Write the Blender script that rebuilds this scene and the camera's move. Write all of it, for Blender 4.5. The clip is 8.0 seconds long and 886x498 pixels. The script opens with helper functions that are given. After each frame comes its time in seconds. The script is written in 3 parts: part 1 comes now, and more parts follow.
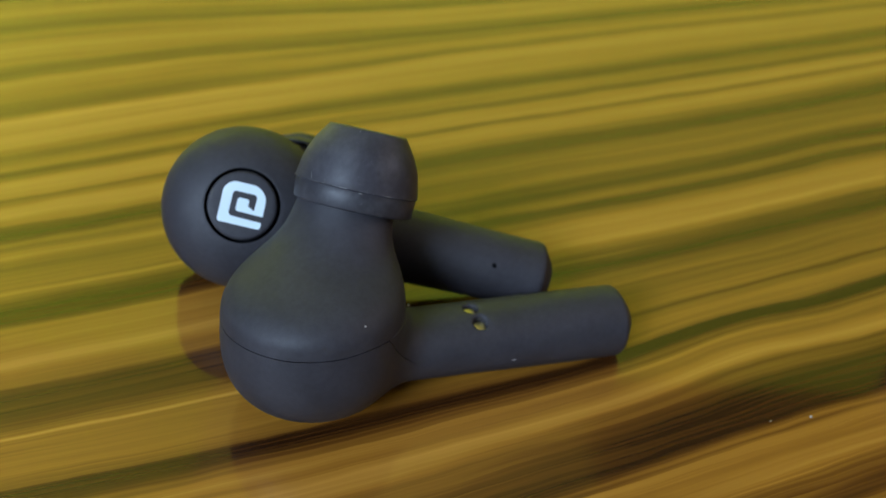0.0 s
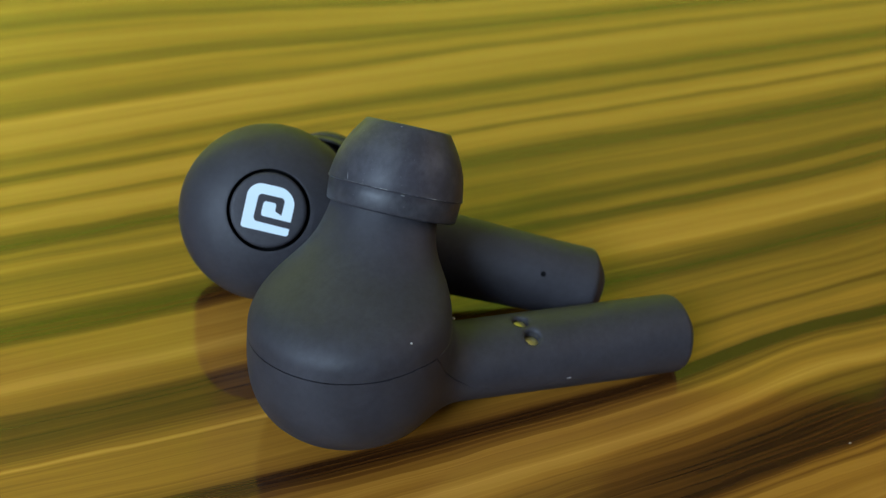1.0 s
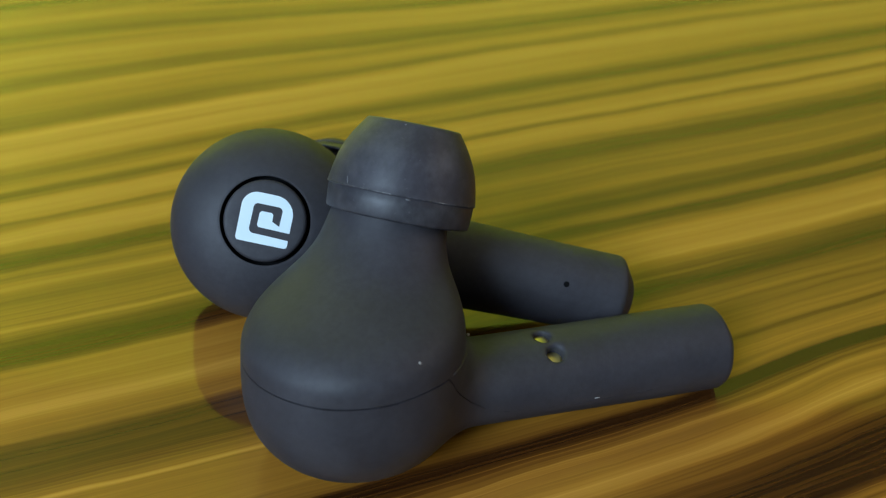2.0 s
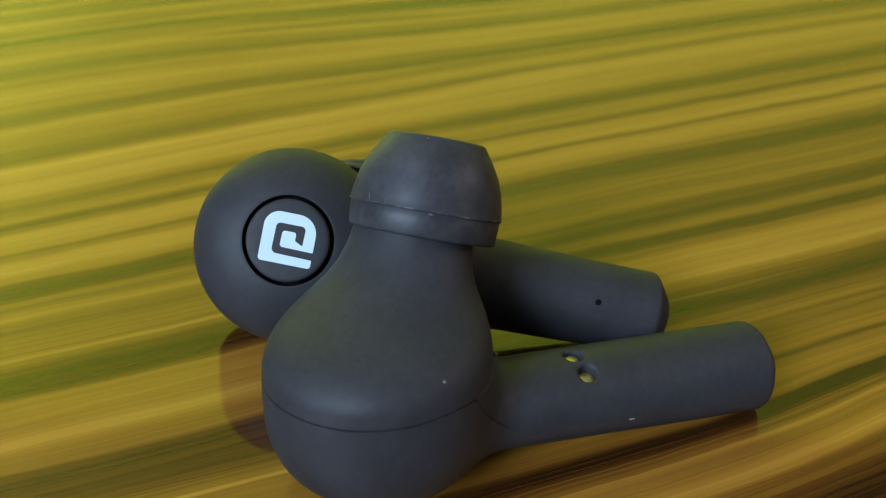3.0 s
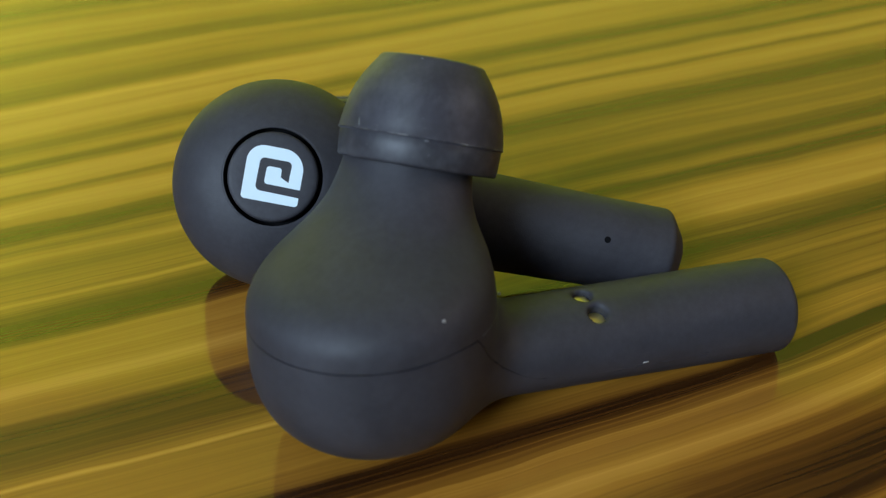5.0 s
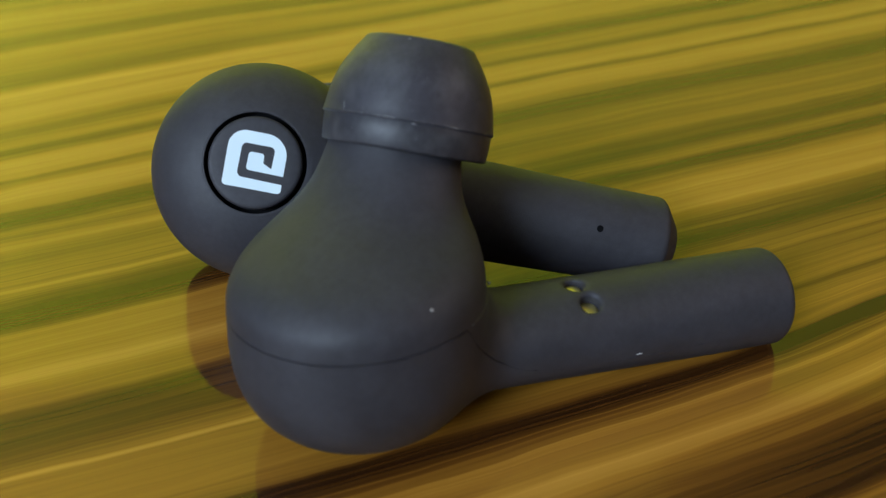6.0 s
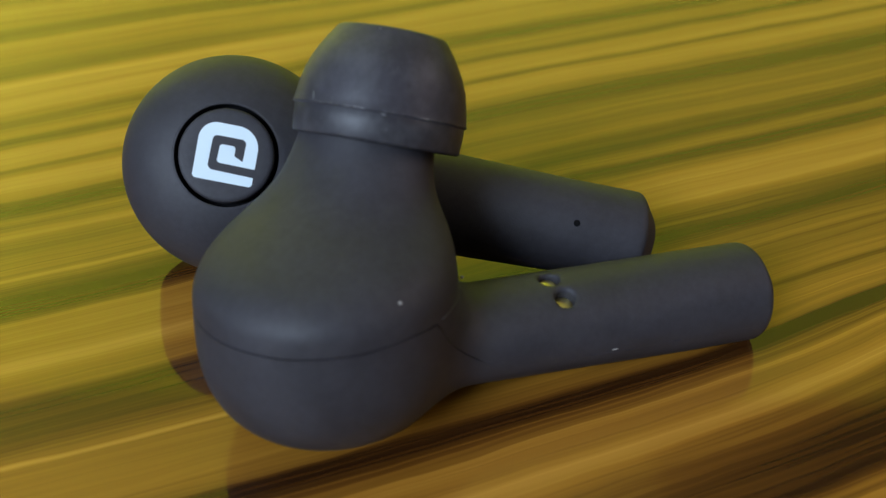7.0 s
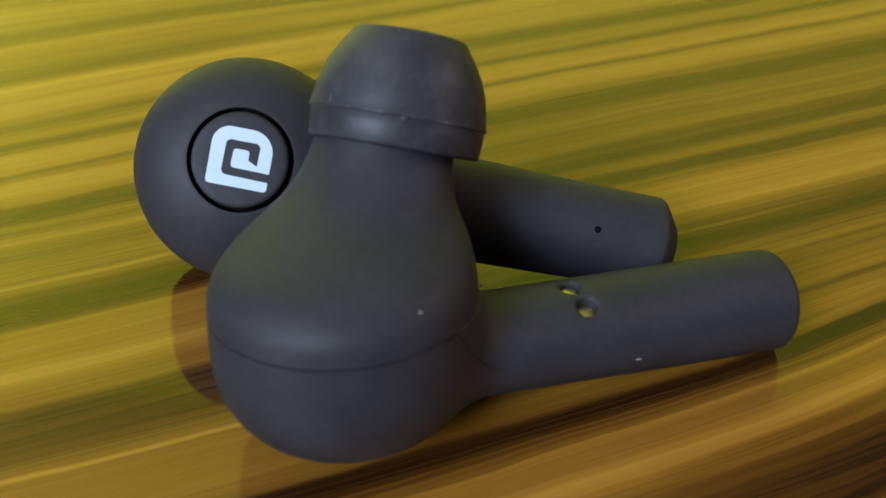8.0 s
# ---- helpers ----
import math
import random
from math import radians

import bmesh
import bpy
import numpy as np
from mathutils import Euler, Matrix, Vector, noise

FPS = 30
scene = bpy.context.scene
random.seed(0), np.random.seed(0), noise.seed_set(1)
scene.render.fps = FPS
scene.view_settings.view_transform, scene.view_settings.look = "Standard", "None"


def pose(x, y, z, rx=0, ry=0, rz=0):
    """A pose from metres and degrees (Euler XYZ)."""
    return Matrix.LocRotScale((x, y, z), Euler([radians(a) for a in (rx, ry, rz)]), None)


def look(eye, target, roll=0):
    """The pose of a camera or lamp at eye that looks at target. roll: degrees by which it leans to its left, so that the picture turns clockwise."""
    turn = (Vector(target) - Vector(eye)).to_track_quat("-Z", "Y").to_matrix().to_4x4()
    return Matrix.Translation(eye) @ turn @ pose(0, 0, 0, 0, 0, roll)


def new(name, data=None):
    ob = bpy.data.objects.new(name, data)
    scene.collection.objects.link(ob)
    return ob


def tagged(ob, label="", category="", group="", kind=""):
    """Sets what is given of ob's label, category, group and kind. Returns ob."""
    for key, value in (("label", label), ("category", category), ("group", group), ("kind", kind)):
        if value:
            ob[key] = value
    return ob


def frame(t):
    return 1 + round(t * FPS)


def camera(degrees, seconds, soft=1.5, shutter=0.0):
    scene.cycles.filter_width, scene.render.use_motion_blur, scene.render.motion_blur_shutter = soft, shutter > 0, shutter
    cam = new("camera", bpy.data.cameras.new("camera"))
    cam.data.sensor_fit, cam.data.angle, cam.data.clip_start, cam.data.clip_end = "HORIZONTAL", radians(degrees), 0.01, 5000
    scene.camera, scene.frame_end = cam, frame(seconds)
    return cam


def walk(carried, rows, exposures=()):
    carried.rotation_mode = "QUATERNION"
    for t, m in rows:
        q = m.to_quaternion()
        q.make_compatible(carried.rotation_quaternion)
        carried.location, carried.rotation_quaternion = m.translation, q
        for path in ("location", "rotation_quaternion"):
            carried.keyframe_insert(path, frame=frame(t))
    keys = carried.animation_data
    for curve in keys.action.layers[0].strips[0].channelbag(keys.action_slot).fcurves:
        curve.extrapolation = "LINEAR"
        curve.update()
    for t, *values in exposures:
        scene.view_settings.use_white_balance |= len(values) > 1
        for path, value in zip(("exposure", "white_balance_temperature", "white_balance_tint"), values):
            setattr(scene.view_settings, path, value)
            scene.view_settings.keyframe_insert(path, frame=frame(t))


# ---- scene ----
# ---------------------------------------------------------------- camera
cam = camera(50.0, 8.0, soft=1.2)
PATH = [
    (0.0, 0.00000, 0.00000, 0.07233, 48.933, -4.965, 0.000),
    (0.5, -0.00254, 0.00373, 0.07008, 49.270, -5.081, -0.227),
    (1.0, -0.00369, 0.00642, 0.06652, 49.348, -4.690, -0.267),
    (1.5, -0.00150, 0.00784, 0.06332, 49.102, -4.112, -0.446),
    (2.0, -0.00200, 0.01141, 0.06136, 50.465, -2.661, 0.204),
    (2.2, -0.00137, 0.01180, 0.06109, 50.911, -2.038, 0.904),
    (3.3, -0.00086, 0.01233, 0.05799, 52.660, -0.519, 1.608),
    (3.5, -0.00094, 0.01246, 0.05729, 52.243, -0.792, 1.588),
    (4.0, -0.00147, 0.01336, 0.05682, 51.389, -0.734, 1.521),
    (4.5, -0.00179, 0.01404, 0.05592, 50.865, -0.654, 1.474),
    (4.7, -0.00116, 0.01448, 0.05503, 50.579, -0.156, 1.381),
    (5.8, -0.00081, 0.01595, 0.05218, 50.407, -0.443, 0.429),
    (6.0, -0.00096, 0.01620, 0.05193, 50.420, -0.558, 0.434),
    (6.5, -0.00001, 0.01653, 0.05174, 50.282, -0.876, 0.526),
    (7.0, 0.00059, 0.01652, 0.05082, 50.638, -0.782, 0.252),
    (7.5, 0.00004, 0.01746, 0.05027, 50.795, -0.899, 0.541),
    (8.0, -0.00028, 0.01788, 0.05005, 50.807, -0.636, 0.585),
]
walk(cam, [(t, pose(x, y, z, rx, ry, rz)) for t, x, y, z, rx, ry, rz in PATH],
     exposures=[(0.0, 0.05, 6400, 13), (2.0, 0.05, 6420, 7), (4.5, 0.04, 6550, 9), (6.0, 0.03, 6800, 12), (7.0, 0.02, 6850, 15), (8.0, 0.02, 6900, 16)])
cam.data.dof.use_dof = True
cam.data.dof.focus_distance = 0.075
cam.data.dof.aperture_fstop = 42.0

# ---------------------------------------------------------------- world and light
world = bpy.data.worlds.new("world")
scene.world = world
world.use_nodes = True
sky = world.node_tree.nodes.new("ShaderNodeTexSky")
sky.sky_type, sky.sun_disc = "NISHITA", False
sky.sun_elevation, sky.sun_rotation = radians(40), radians(-60)
back = world.node_tree.nodes["Background"]
world.node_tree.links.new(sky.outputs[0], back.inputs[0])
back.inputs[1].default_value = 0.08


def area_lamp(name, eye, target, size_x, size_y, watts, colour):
    data = bpy.data.lights.new(name, "AREA")
    data.shape, data.size, data.size_y = "RECTANGLE", size_x, size_y
    data.energy, data.color = watts, colour
    ob = new(name, data)
    ob.matrix_world = look(eye, target)
    return ob


# daylight from the window in the wall behind the table
area_lamp("south_window_daylight", (-1.38, -1.58, 1.40), (-1.38, 0.0, 1.40), 1.3, 0.76, 116.0, (0.58, 0.77, 1.0))
# added unseen lamp that brightens the painted wall the tabletop mirrors
area_lamp("alcove_window_daylight", (-3.10, 1.14, 0.75), (1.4, 1.80, 0.90), 0.72, 1.3, 295.0, (1.0, 0.97, 0.90))
# softer, warmer fill light, added at an unseen opening in the east wall
area_lamp("east_window_daylight", (1.48, 0.10, 1.10), (0.0, 0.10, 1.10), 1.3, 0.86, 6.0, (1.0, 0.78, 0.68))

# ---------------------------------------------------------------- materials


def material(name, rough=0.5, metal=0.0, colour=(0.5, 0.5, 0.5), spec=0.5):
    m = bpy.data.materials.new(name)
    m.use_nodes = True
    b = m.node_tree.nodes["Principled BSDF"]
    b.inputs["Base Color"].default_value = (*colour, 1)
    b.inputs["Roughness"].default_value = rough
    b.inputs["Metallic"].default_value = metal
    b.inputs["Specular IOR Level"].default_value = spec
    return m, m.node_tree, b


def node(tree, kind, **inputs):
    n = tree.nodes.new(kind)
    for key, value in inputs.items():
        n.inputs[key.replace("_", " ")].default_value = value
    return n


def maths(tree, op, a, b=None):
    n = tree.nodes.new("ShaderNodeMath")
    n.operation = op
    for k, v in enumerate((a, b)):
        if v is None:
            continue
        if isinstance(v, (int, float)):
            n.inputs[k].default_value = v
        else:
            tree.links.new(v, n.inputs[k])
    return n.outputs[0]


def ramp(tree, fac, stops, smooth="LINEAR"):
    n = tree.nodes.new("ShaderNodeValToRGB")
    n.color_ramp.interpolation = smooth
    el = n.color_ramp.elements
    while len(el) < len(stops):
        el.new(0.5)
    for e, (p, c) in zip(el, stops):
        e.position = p
        e.color = (*c, 1) if len(c) == 3 else c
    tree.links.new(fac, n.inputs[0])
    return n.outputs[0]


def mix(tree, fac, a, b, blend="MIX"):
    n = tree.nodes.new("ShaderNodeMix")
    n.data_type, n.blend_type = "RGBA", blend
    for sock, v in ((n.inputs[0], fac), (n.inputs[6], a), (n.inputs[7], b)):
        if isinstance(v, (int, float)):
            sock.default_value = v
        elif isinstance(v, tuple):
            sock.default_value = (*v, 1)
        else:
            tree.links.new(v, sock)
    return n.outputs[2]


def bump(tree, height, strength, distance, bsdf):
    n = tree.nodes.new("ShaderNodeBump")
    n.inputs["Strength"].default_value, n.inputs["Distance"].default_value = strength, distance
    tree.links.new(height, n.inputs["Height"])
    tree.links.new(n.outputs[0], bsdf.inputs["Normal"])


# Stripes of the laminate: distance across the grain in millimetres, tone. Two sets, towards the west and the east end of the table.
# Some shading sits in the tones; west ones are lowered against bright reflections.
WEST_NEAR = [
    (44.0, .12), (46.5, .12), (47.6, .30), (48.7, .42), (49.3, .45), (50.6, .52), (51.5, .45), (52.2, .60), (52.8, .70), (53.8, .72), (54.8, .60), (55.5, .50), (56.2, .62), (56.9, .56),
    (57.4, .36), (57.8, .42), (58.3, .28), (59.0, .17), (59.7, .12), (60.4, .14), (60.9, .43), (62.1, .50), (64.2, .53), (66.4, .50), (66.7, .86), (67.1, .52), (68.2, .32), (69.3, .23), (70.8, .16), (72.4, .18),
]
WEST_MIDDLE = [
    (72.4, .18), (73.5, .27), (74.2, .52), (75.3, .49), (76.5, .63), (77.2, .72), (78.7, .59), (80.9, .59), (82.6, .52), (83.4, .27), (84.1, .14), (85.6, .14), (87.0, .25), (88.2, .45), (88.6, .66),
    (89.1, .50), (91.4, .45), (93.0, .40), (94.3, .45), (95.0, .59), (96.3, .41), (97.4, .45), (98.1, .27), (99.2, .18), (100.4, .23), (101.3, .50),
]
WEST_FAR = [
    (101.3, .50), (102.9, .70), (104.5, .70), (105.3, .45), (105.8, .36), (106.6, .62), (107.8, .70), (109.2, .62), (110.2, .38), (111.0, .34), (111.9, .54), (113.0, .46), (114.1, .35), (115.3, .48),
    (116.8, .68), (118.3, .74), (119.1, .65), (121.3, .74), (122.4, .48), (123.2, .34), (124.6, .38), (126.2, .52), (127.6, .60), (128.8, .60), (129.8, .38), (131.0, .30), (132.5, .56), (134.6, .62),
    (137.5, .50), (140.4, .32), (143.4, .42), (146.0, .64),
]
EAST_NEAR = [
    (36.7, .30), (37.3, .45), (37.9, .40), (39.2, .50), (40.1, .65), (40.7, .60), (41.7, .50), (42.7, .55), (43.8, .62), (44.2, .42), (44.8, .54), (45.2, .30), (45.9, .14), (47.1, .09), (48.4, .09), (49.9, .13),
    (50.7, .22), (51.6, .35), (52.7, .36), (53.5, .62), (54.0, .70), (55.2, .55), (56.2, .43), (57.1, .50), (57.7, .32), (58.2, .36), (58.7, .20), (59.4, .10), (60.1, .13), (60.7, .44), (61.6, .47),
]
EAST_MIDDLE = [
    (61.6, .47), (62.4, .50), (63.7, .45), (64.1, .30), (64.8, .50), (66.5, .45), (69.1, .42), (70.8, .35), (72.0, .20), (73.0, .18), (74.6, .35), (76.0, .55), (76.8, .70), (77.9, .62), (80.3, .60),
    (81.9, .40), (82.7, .20), (83.7, .25), (84.7, .46), (85.5, .40), (86.8, .22), (88.6, .26), (90.2, .50), (91.3, .45), (93.4, .42), (96.1, .38),
]
EAST_FAR = [
    (96.1, .38), (97.8, .22), (99.5, .25), (100.8, .40), (102.2, .60), (103.6, .65), (104.7, .58), (105.3, .35), (106.4, .64), (108.4, .58), (109.7, .30), (110.6, .46), (112.2, .44), (113.6, .30), (115.0, .33),
    (117.0, .56), (120.2, .62), (122.4, .62), (123.6, .40), (125.8, .58), (128.2, .42), (129.9, .30), (131.9, .40), (134.1, .60), (138.0, .60), (140.5, .32), (142.5, .36), (146.0, .62),
]
# how far the stripes stray from straight lines, in millimetres, at knots along (columns) and across (rows) the grain
STRAY_ALONG, STRAY_ACROSS = (-55, -25, 5, 35, 65, 95), (42, 60, 78, 96, 114, 132, 150)
STRAY = (
    (-0.04, -0.27, 0.87, 0.54, 0.18, 1.32), (-0.18, -1.05, 0.70, 1.15, 1.29, -0.66), (0.01, 0.16, 0.49, -1.40, -0.17, -0.12), (0.02, 0.43, 0.89, 1.07, -0.56, 1.64),
    (-0.06, 0.72, -0.16, -0.54, 0.84, -0.67), (-0.18, -0.69, -0.18, -2.22, -2.03, -1.55), (-0.51, -4.72, -5.44, -2.03, 1.35, 1.71),
)


def grain_place(x, y):
    """Along and across the printed grain in millimetres, from metres on the table."""
    x, y = 1000 * x, 1000 * y
    u, v = x + 0.4 * y, y - 0.405 * x
    off = 0
    for b, row in zip(STRAY_ACROSS, STRAY):
        for a, w in zip(STRAY_ALONG, row):
            off = off + w * np.exp(-((u - a) / 30) ** 2 - ((v - b) / 18) ** 2)
    # short bends east of the stems and beyond the heads
    off = off + 1.2 * np.exp(-((u - 38) / 16) ** 2 - ((v - 126) / 8) ** 2)
    off = off - 1.15 * np.exp(-((u - 67) / 11) ** 2 - ((v - 56) / 10) ** 2) - 1.7 * np.exp(-((u - 106) / 17) ** 2 - ((v - 86) / 8) ** 2)
    return u, v + off


def grain_material():
    m, t, b = material("printed_wood_laminate", 0.07, 0.0, (0.2, 0.1, 0.03), 0.75)
    co = t.nodes.new("ShaderNodeTexCoord")
    sep = t.nodes.new("ShaderNodeSeparateXYZ")
    t.links.new(co.outputs["UV"], sep.inputs[0])
    u, v0 = sep.outputs[0], sep.outputs[1]

    def field(su, sv, scale, detail=2.0, rough=0.5, off=0.0, across=None):
        c = t.nodes.new("ShaderNodeCombineXYZ")
        t.links.new(maths(t, "MULTIPLY", u, su), c.inputs[0])
        t.links.new(maths(t, "MULTIPLY", across or v0, sv), c.inputs[1])
        c.inputs[2].default_value = off
        n = node(t, "ShaderNodeTexNoise", Scale=scale, Detail=detail, Roughness=rough)
        t.links.new(c.outputs[0], n.inputs["Vector"])
        return n.outputs["Fac"]

    wob = maths(t, "MULTIPLY", maths(t, "SUBTRACT", field(0.040, 0.14, 1.0, 2.0, 0.5, 7.0), 0.5), 0.9)
    wob2 = maths(t, "MULTIPLY", maths(t, "SUBTRACT", field(0.09, 0.34, 1.0, 2.0, 0.5, 13.0), 0.5), 0.7)
    v = maths(t, "ADD", v0, maths(t, "ADD", wob, wob2))

    def striped(sets):
        tone = None
        for stripes in sets:
            lo, hi = stripes[0][0], stripes[-1][0]
            f = maths(t, "DIVIDE", maths(t, "SUBTRACT", v, lo), hi - lo)
            band = ramp(t, f, [((p - lo) / (hi - lo), (c, c, c)) for p, c in stripes], "EASE")
            tone = mix(t, maths(t, "GREATER_THAN", v, lo), tone, band) if tone else band
        # past the mapped stretch the grain goes on as loose stripes
        loose = ramp(t, field(0.006, 0.10, 1.0, 3.0, 0.6, 3.0, v), [(0.36, (.15, .15, .15)), (0.5, (.45, .45, .45)), (0.62, (.8, .8, .8))])
        outside = maths(t, "ADD", maths(t, "GREATER_THAN", v, hi), maths(t, "LESS_THAN", v, sets[0][0][0]))
        return mix(t, outside, tone, loose)

    east = node(t, "ShaderNodeMapRange", From_Min=5.0, From_Max=60.0)
    east.interpolation_type = "SMOOTHSTEP"
    t.links.new(u, east.inputs["Value"])
    tone = mix(t, east.outputs[0], striped((WEST_NEAR, WEST_MIDDLE, WEST_FAR)), striped((EAST_NEAR, EAST_MIDDLE, EAST_FAR)))
    tone = maths(t, "ADD", maths(t, "MULTIPLY", tone, 1.27), -0.095)
    # streaks of three widths along the grain
    s1 = maths(t, "MULTIPLY", maths(t, "SUBTRACT", field(0.007, 0.50, 1.0, 3.0, 0.6, 1.0, v), 0.5), 0.45)
    s2 = maths(t, "MULTIPLY", maths(t, "SUBTRACT", field(0.018, 2.2, 1.0, 2.0, 0.6, 5.0, v), 0.5), 0.32)
    s3 = maths(t, "MULTIPLY", maths(t, "SUBTRACT", field(0.05, 5.6, 1.0, 1.0, 0.5, 11.0, v), 0.5), 0.21)
    hair = ramp(t, field(0.010, 3.4, 1.0, 1.0, 0.5, 17.0, v), [(0.64, (0, 0, 0)), (0.76, (.17, .17, .17))])
    val = maths(t, "ADD", maths(t, "ADD", maths(t, "ADD", maths(t, "ADD", tone, s1), s2), s3), hair)
    col = ramp(t, val, [(0.0, (0.026, 0.0082, 0.0025)), (0.28, (0.126, 0.0470, 0.0072)), (0.62, (0.335, 0.1455, 0.0172)), (1.0, (0.56, 0.272, 0.042))])
    t.links.new(col, b.inputs["Base Color"])
    r = ramp(t, field(0.02, 0.05, 1.0, 4.0, 0.6, 9.0), [(0.3, (.045, .045, .045)), (0.7, (.085, .085, .085))])
    t.links.new(r, b.inputs["Roughness"])
    return m


def plastic_material(name, colour, rough, fleck):
    m, t, b = material(name, rough, 0.0, colour, 0.40)
    co = t.nodes.new("ShaderNodeTexCoord")
    n = node(t, "ShaderNodeTexNoise", Scale=260.0, Detail=4.0, Roughness=0.6)
    t.links.new(co.outputs["Object"], n.inputs["Vector"])
    dark = tuple(c * 0.86 for c in colour)
    light = tuple(c * 1.16 for c in colour)
    worn = node(t, "ShaderNodeTexNoise", Scale=1700.0, Detail=3.0, Roughness=0.7)
    t.links.new(co.outputs["Object"], worn.inputs["Vector"])
    broad = ramp(t, n.outputs["Fac"], [(0.3, dark), (0.7, light)])
    fine_tone = ramp(t, worn.outputs["Fac"], [(0.3, (0.86, 0.86, 0.86)), (0.7, (1.14, 1.14, 1.14))])
    t.links.new(mix(t, 1.0, broad, fine_tone, "MULTIPLY"), b.inputs["Base Color"])
    t.links.new(ramp(t, n.outputs["Fac"], [(0.3, (rough - .03,) * 3), (0.7, (rough + .05,) * 3)]), b.inputs["Roughness"])
    fine = node(t, "ShaderNodeTexNoise", Scale=9000.0, Detail=2.0)
    t.links.new(co.outputs["Object"], fine.inputs["Vector"])
    bump(t, fine.outputs["Fac"], fleck, 0.00003, b)
    return m


def rubber_material(name, colour, rough):
    """Dull silicone with pale scuffs and lint."""
    m = plastic_material(name, colour, rough, 0.3)
    t = m.node_tree
    b = t.nodes["Principled BSDF"]
    co = t.nodes.new("ShaderNodeTexCoord")
    big = node(t, "ShaderNodeTexNoise", Scale=420.0, Detail=5.0, Roughness=0.7)
    t.links.new(co.outputs["Object"], big.inputs["Vector"])
    fine = node(t, "ShaderNodeTexNoise", Scale=3200.0, Detail=3.0, Roughness=0.6)
    t.links.new(co.outputs["Object"], fine.inputs["Vector"])
    patch = ramp(t, big.outputs["Fac"], [(0.45, (0, 0, 0)), (0.75, (1, 1, 1))])
    lint = ramp(t, fine.outputs["Fac"], [(0.66, (0, 0, 0)), (0.74, (1, 1, 1))])
    plain = b.inputs["Base Color"].links[0].from_socket
    hazy = mix(t, maths(t, "MULTIPLY", patch, 0.35), plain, (0.12, 0.12, 0.125))
    t.links.new(mix(t, maths(t, "MULTIPLY", lint, 0.12), hazy, (0.35, 0.34, 0.33)), b.inputs["Base Color"])
    return m


def worn_material():
    """Rubber edge, worn pale in places."""
    m, t, b = material("worn_rubber_edge", 0.6, 0.0, (0.05, 0.05, 0.055), 0.3)
    co = t.nodes.new("ShaderNodeTexCoord")
    n = node(t, "ShaderNodeTexNoise", Scale=900.0, Detail=3.0, Roughness=0.65)
    t.links.new(co.outputs["Object"], n.inputs["Vector"])
    t.links.new(ramp(t, n.outputs["Fac"], [(0.46, (0.035, 0.035, 0.042)), (0.58, (0.10, 0.10, 0.105)), (0.72, (0.30, 0.29, 0.28))]), b.inputs["Base Color"])
    return m


TABLE = grain_material()
WORN = worn_material()
LEG = material("brown_stained_wood", 0.4, 0.0, (0.16, 0.075, 0.02))[0]
SHELL = plastic_material("matt_slate_plastic", (0.0325, 0.0302, 0.0352), 0.56, 0.30)
RUBBER = rubber_material("dark_silicone_rubber", (0.040, 0.0375, 0.0455), 0.46)
SKIRT = rubber_material("smooth_silicone_skirt", (0.031, 0.0295, 0.035), 0.45)
FRAYED = material("frayed_rubber", 0.8, 0.0, (0.17, 0.17, 0.175))[0]
# near-black that puts the shade of the groove and the light's hole into colour
GAP = material("recess_shade_black", 0.9, 0.0, (0.004, 0.004, 0.0045), 0.1)[0]
# lighter than the shell: the highlight along the neck seam, put into its colour
SEAM_GLINT = material("seam_glint_grey", 0.5, 0.0, (0.060, 0.056, 0.056), 0.4)[0]
MARK = material("pale_print", 0.45, 0.0, (0.73, 0.84, 0.90))[0]
GOLD = material("gold_plating", 0.34, 1.0, (0.86, 0.74, 0.34))[0]
DUST = material("pale_dust", 0.9, 0.0, (0.45, 0.44, 0.42))[0]
PAINT = material("yellow_painted_wall", 0.8, 0.0, (0.535, 0.67, 0.042))[0]
# ceiling tones: the fall of light across the ceiling is put into the colour
CEIL = material("shaded_ochre_ceiling", 0.8, 0.0, (0.24, 0.19, 0.05))[0]
CEIL_WEST = material("shaded_yellow_paint", 0.8, 0.0, (0.26, 0.26, 0.03))[0]
GREY = material("grey_painted_wall", 0.8, 0.0, (0.11, 0.112, 0.118))[0]
WHITE = material("greyed_white_paint", 0.7, 0.0, (0.36, 0.365, 0.37))[0]
DARK = material("dim_side_brown", 0.7, 0.0, (0.045, 0.036, 0.022))[0]
FLOOR = material("dull_floor", 0.5, 0.0, (0.20, 0.17, 0.13))[0]

# ---------------------------------------------------------------- helpers


def part(name, bm, mat, parent=None, label="", smooth=True):
    me = bpy.data.meshes.new(name)
    bmesh.ops.recalc_face_normals(bm, faces=bm.faces[:])
    bm.to_mesh(me)
    bm.free()
    if smooth:
        me.polygons.foreach_set("use_smooth", [True] * len(me.polygons))
    me.materials.append(mat)
    ob = new(name, me)
    ob.parent = parent
    if label:
        tagged(ob, label)
    return ob


def box(bm, lo, hi, bevel=0.0):
    g = bmesh.ops.create_cube(bm, size=1.0)
    for v in g["verts"]:
        v.co = Vector([lo[k] + (hi[k] - lo[k]) * (v.co[k] + 0.5) for k in range(3)])
    if bevel:
        edges = list({e for v in g["verts"] for e in v.link_edges})
        bmesh.ops.bevel(bm, geom=edges, offset=bevel, segments=3, affect="EDGES", profile=0.5)
    return g["verts"]


